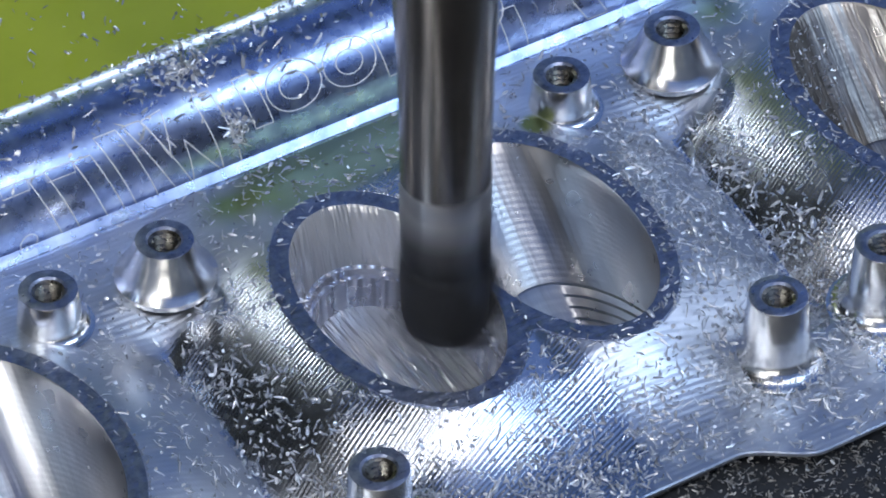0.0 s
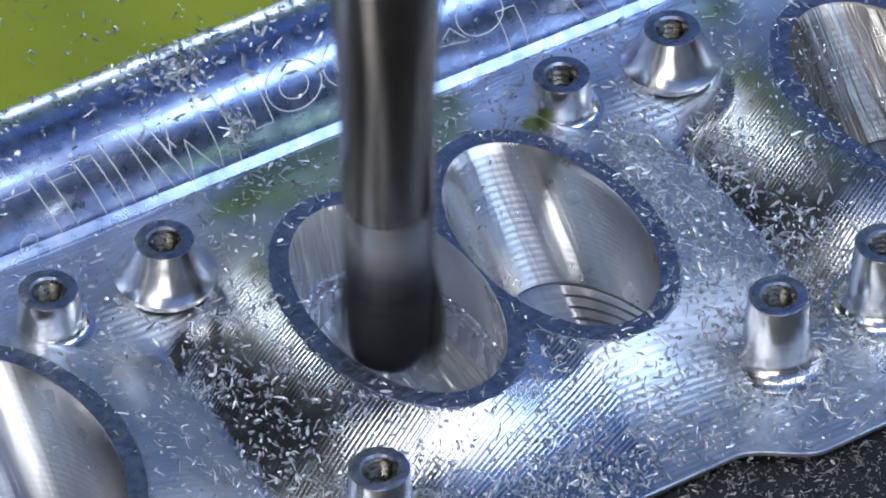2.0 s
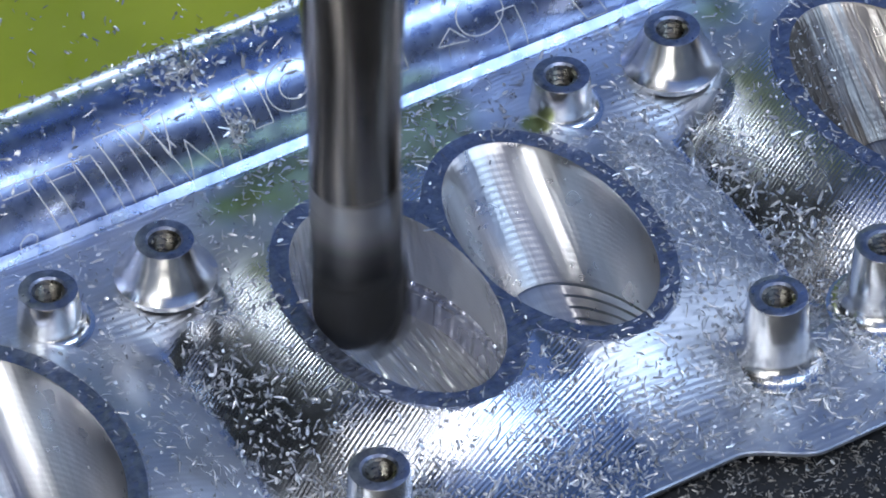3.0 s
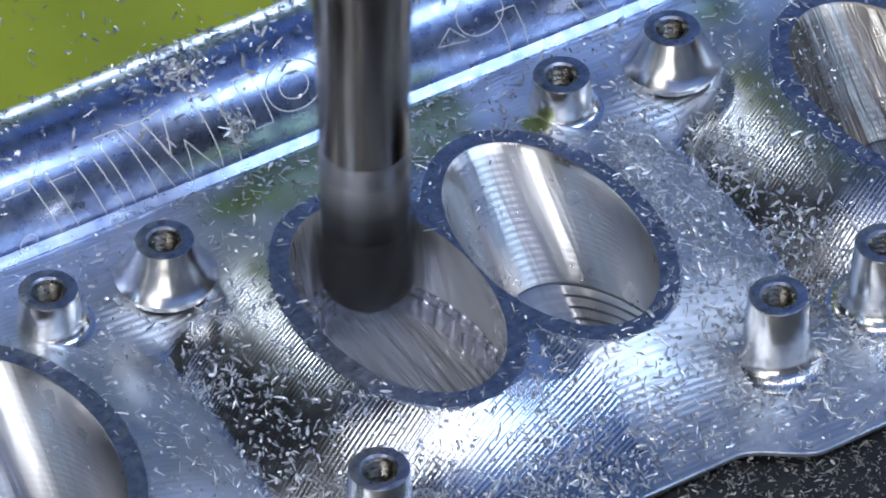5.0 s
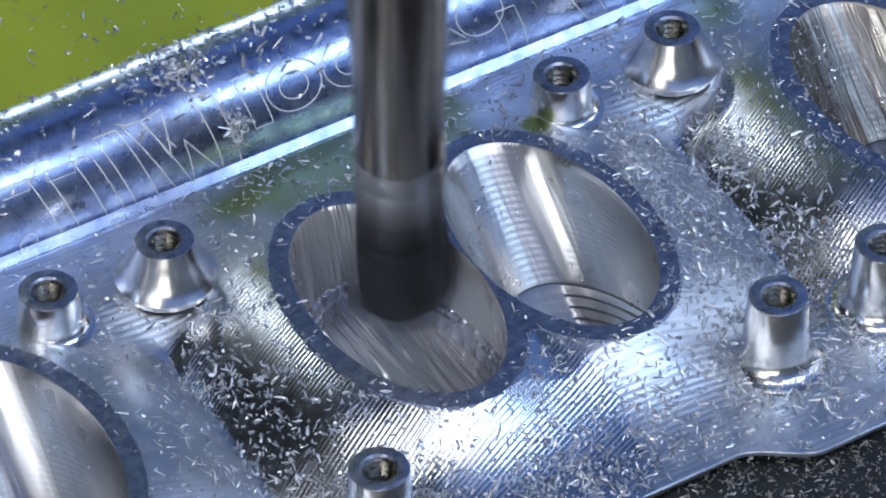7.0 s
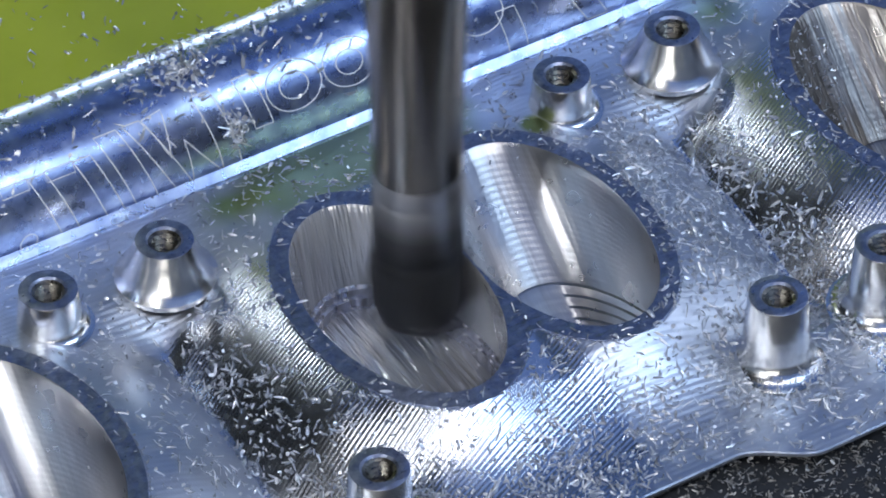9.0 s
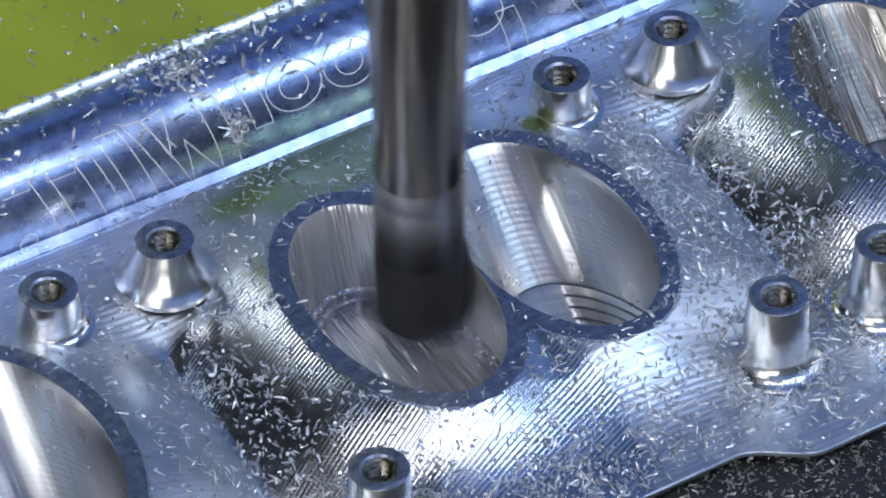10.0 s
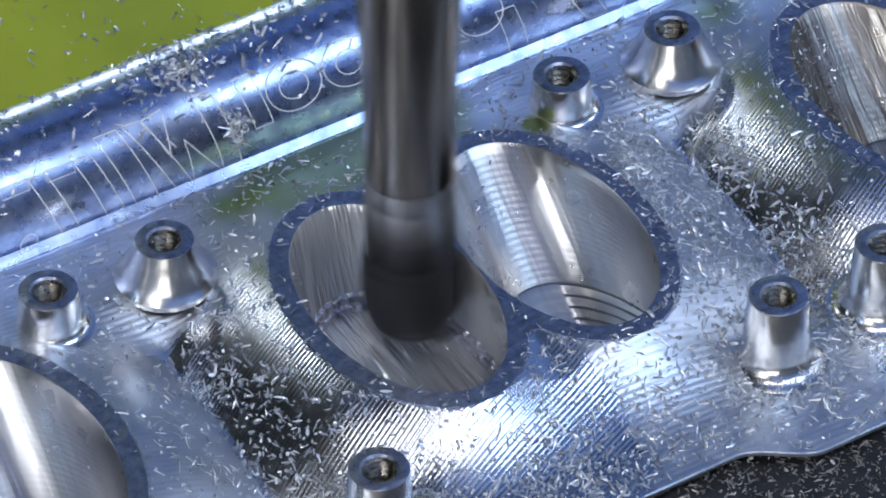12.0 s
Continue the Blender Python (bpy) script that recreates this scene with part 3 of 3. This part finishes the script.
chips("swarf_on_rail", rail_spots(760, 12), "bright aluminium chips lying on the round rail", 0.8, 3.2, wide=1.5)
chips("swarf_on_panel", flat_spots(700, 13, -60, 80, 66, 160, -24), "loose aluminium chips on the green panel", 0.8, 2.6)
chips("swarf_on_table", flat_spots(9000, 14, -15, 110, -125, -58, -14), "dull chips covering the black clamping block", 0.5, 2.2, DULL)


def metal_chip(seed):
    """One larger curled chip: a tapering ribbon that bends and twists."""
    rnd = random.Random(seed)
    n = 9
    verts, faces = [], []
    ln, w, bend, twist = rnd.uniform(2.6, 4.6), rnd.uniform(0.3, 0.6), rnd.uniform(0.12, 0.34), rnd.uniform(-0.35, 0.35)
    px = pz = 0.0
    for k in range(n):
        a, tw = bend * k - bend * (n - 1) / 2, twist * (k - n / 2)
        ww = w * (0.35 + 0.65 * math.sin(math.pi * (k + 0.6) / n)) * rnd.uniform(0.85, 1.15)
        c, sn = math.cos(tw), math.sin(tw)
        for dy, dz in ((-ww, 0), (ww, 0), (ww, 0.07), (-ww, 0.07)):
            verts.append((px, dy * c - dz * sn, pz + dy * sn + dz * c))
        px, pz = px + ln / n * math.cos(a), pz - ln / n * math.sin(a)
    low = min(v[2] for v in verts)
    verts = [((x - px / 2) * MM, y * MM, (z - low) * MM) for x, y, z in verts]
    for k in range(n - 1):
        for i in range(4):
            j = (i + 1) % 4
            faces.append((4 * k + i, 4 * k + j, 4 * k + 4 + j, 4 * k + 4 + i))
    faces += [(3, 2, 1, 0), (4 * n - 4, 4 * n - 3, 4 * n - 2, 4 * n - 1)]
    me = bpy.data.meshes.new("metal_chip")
    me.from_pydata(verts, [], faces)
    me.materials.append(CHIP)
    me.shade_smooth()
    return me


def large_chips():
    meshes = [metal_chip(40 + k) for k in range(8)]
    rnd = random.Random(77)
    spots = plate_spots(90, 31) + rail_spots(20, 32) + flat_spots(12, 33, -60, 20, 72, 130, -24)
    for x, y, z, nrm in spots:
        ob = new("metal_chip", meshes[rnd.randrange(8)])
        rot = Vector((0, 0, 1)).rotation_difference(Vector(nrm)).to_matrix().to_4x4() @ Matrix.Rotation(rnd.uniform(0, 6.283), 4, "Z")
        ob.matrix_basis = Matrix.Translation((x * MM, y * MM, z * MM)) @ rot @ Matrix.Scale(rnd.uniform(0.6, 1.0), 4)
        tagged(ob, "curled bright aluminium milling chip lying loose", "metal chip", "loose milling chips")


large_chips()


def thrown_clump():
    """A small tangle of chips that the cutter throws onto the face."""
    rnd = random.Random(9)
    clump = new("chip_clump")
    tagged(clump, "small tangle of bright chips thrown from the port", "metal chip", "loose milling chips")
    for k in range(6):
        ob = new("curl", metal_chip(60 + k))
        ob.parent = clump
        ob.matrix_basis = Matrix.Translation((rnd.uniform(-1.4, 1.4) * MM, rnd.uniform(-0.9, 0.9) * MM, 0.1 * k * MM)) @ Matrix.Rotation(rnd.uniform(0, 6.28), 4, "Z") @ Matrix.Scale(0.6, 4)
    return clump


thrown = thrown_clump()


# ---- the cutter ----
def cutter():
    tool = new("milling_cutter")
    tagged(tool, "spinning dark steel milling cutter with pale collar bands", "milling cutter")
    v, f = revolve([(1.5, -26.4), (4.6, -26.2), (6.2, -25.4), (7.3, -24.0), (7.8, -21.5), (7.9, -16), (7.9, -11), (7.8, -8)], 72, 0, 0, True)
    sharp(child("cutting_head", v, f, CARBIDE, tool, "dark blurred cutting head"), 40)
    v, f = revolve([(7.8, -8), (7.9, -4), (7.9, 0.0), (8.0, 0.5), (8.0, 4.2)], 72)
    child("neck", v, f, NECK, tool, "neck that darkens towards the cutting edges")
    v, f = revolve([(8.0, 4.2), (8.0, 4.6), (7.9, 5.0), (7.9, 5.6), (8.0, 6.0), (8.0, 9.3), (7.9, 9.8)], 72)
    child("collar", v, f, COLLAR, tool, "pale worn collar bands")
    v, f = revolve([(7.9, 9.8), (7.95, 20), (8.25, 34), (9.1, 52), (10.6, 85), (11.2, 150)], 72, 0, 0, True)
    sharp(child("shank", v, f, STEEL, tool, "dark tapered steel shank"), 40)
    # four swept cutting edges standing proud of the core
    for k in range(4):
        v, f = [], []
        for i in range(13):
            w = i / 12
            z = -27.0 + 17.0 * w
            r = 10.2 - 3.8 * max(0.0, 1 - w * 5.5) ** 2 - 0.9 * smooth(0.45, 1.0, w)
            for turn, rr in ((0.0, 5.0), (0.0, r), (0.12, r), (0.34, r - 1.0), (0.55, 5.0)):
                a = 2 * math.pi * k / 4 + 0.5 * w + turn
                v.append((rr * math.cos(a), rr * math.sin(a), z))
        for i in range(12):
            for p in range(4):
                f.append((5 * i + p, 5 * i + p + 1, 5 * i + 6 + p, 5 * i + 5 + p))
        f += [(4, 3, 2, 1, 0), (60, 61, 62, 63, 64)]
        child("cutting_edge", v, f, CARBIDE, tool, "dark swept cutting edge", False)
    return tool


tool = cutter()


def tool_place(t):
    """The cutter's spiral round the port, sinking slowly."""
    th = 5.2 * t + 0.054 * t * t - 0.38 * math.exp(-((t - 6.08) / 0.15) ** 2)
    c, s, c2, s2 = math.cos(th), math.sin(th), math.cos(2 * th), math.sin(2 * th)
    x = -12.544 + 0.182 * t - 0.012 * t * t + (6.042 - 0.009 * t) * c + (3.294 - 0.1 * t) * s - 0.132 * c2 - 0.605 * s2
    y = -4.711 - 0.059 * t + 0.001 * t * t + (-6.951 + 0.25 * t) * c + (9.328 - 0.224 * t) * s - 0.071 * c2 - 0.428 * s2
    return pose(x * MM, y * MM, (20.0 - 0.5 * t) * MM, 0, 0, -2370.0 * t)


def motions():
    walk(step, [(t, pose(0, -0.32 * (11.6 + 0.43 * t) * MM, -(11.6 + 0.43 * t) * MM)) for t in (0.0, 4.0, 8.0, 12.0)])
    rest, lands = pose(-20 * MM, -14 * MM, -19 * MM), pose(-31.6 * MM, 16.1 * MM, -0.95 * MM, 0, 0, 70)
    walk(thrown, [(0.0, rest), (5.8, rest), (5.87, pose(-26 * MM, 0, 14 * MM, 0, 0, 35)), (5.93, lands), (12.0, lands)])
    walk(tool, [(k / 30.0, tool_place(k / 30.0)) for k in range(361)])


motions()
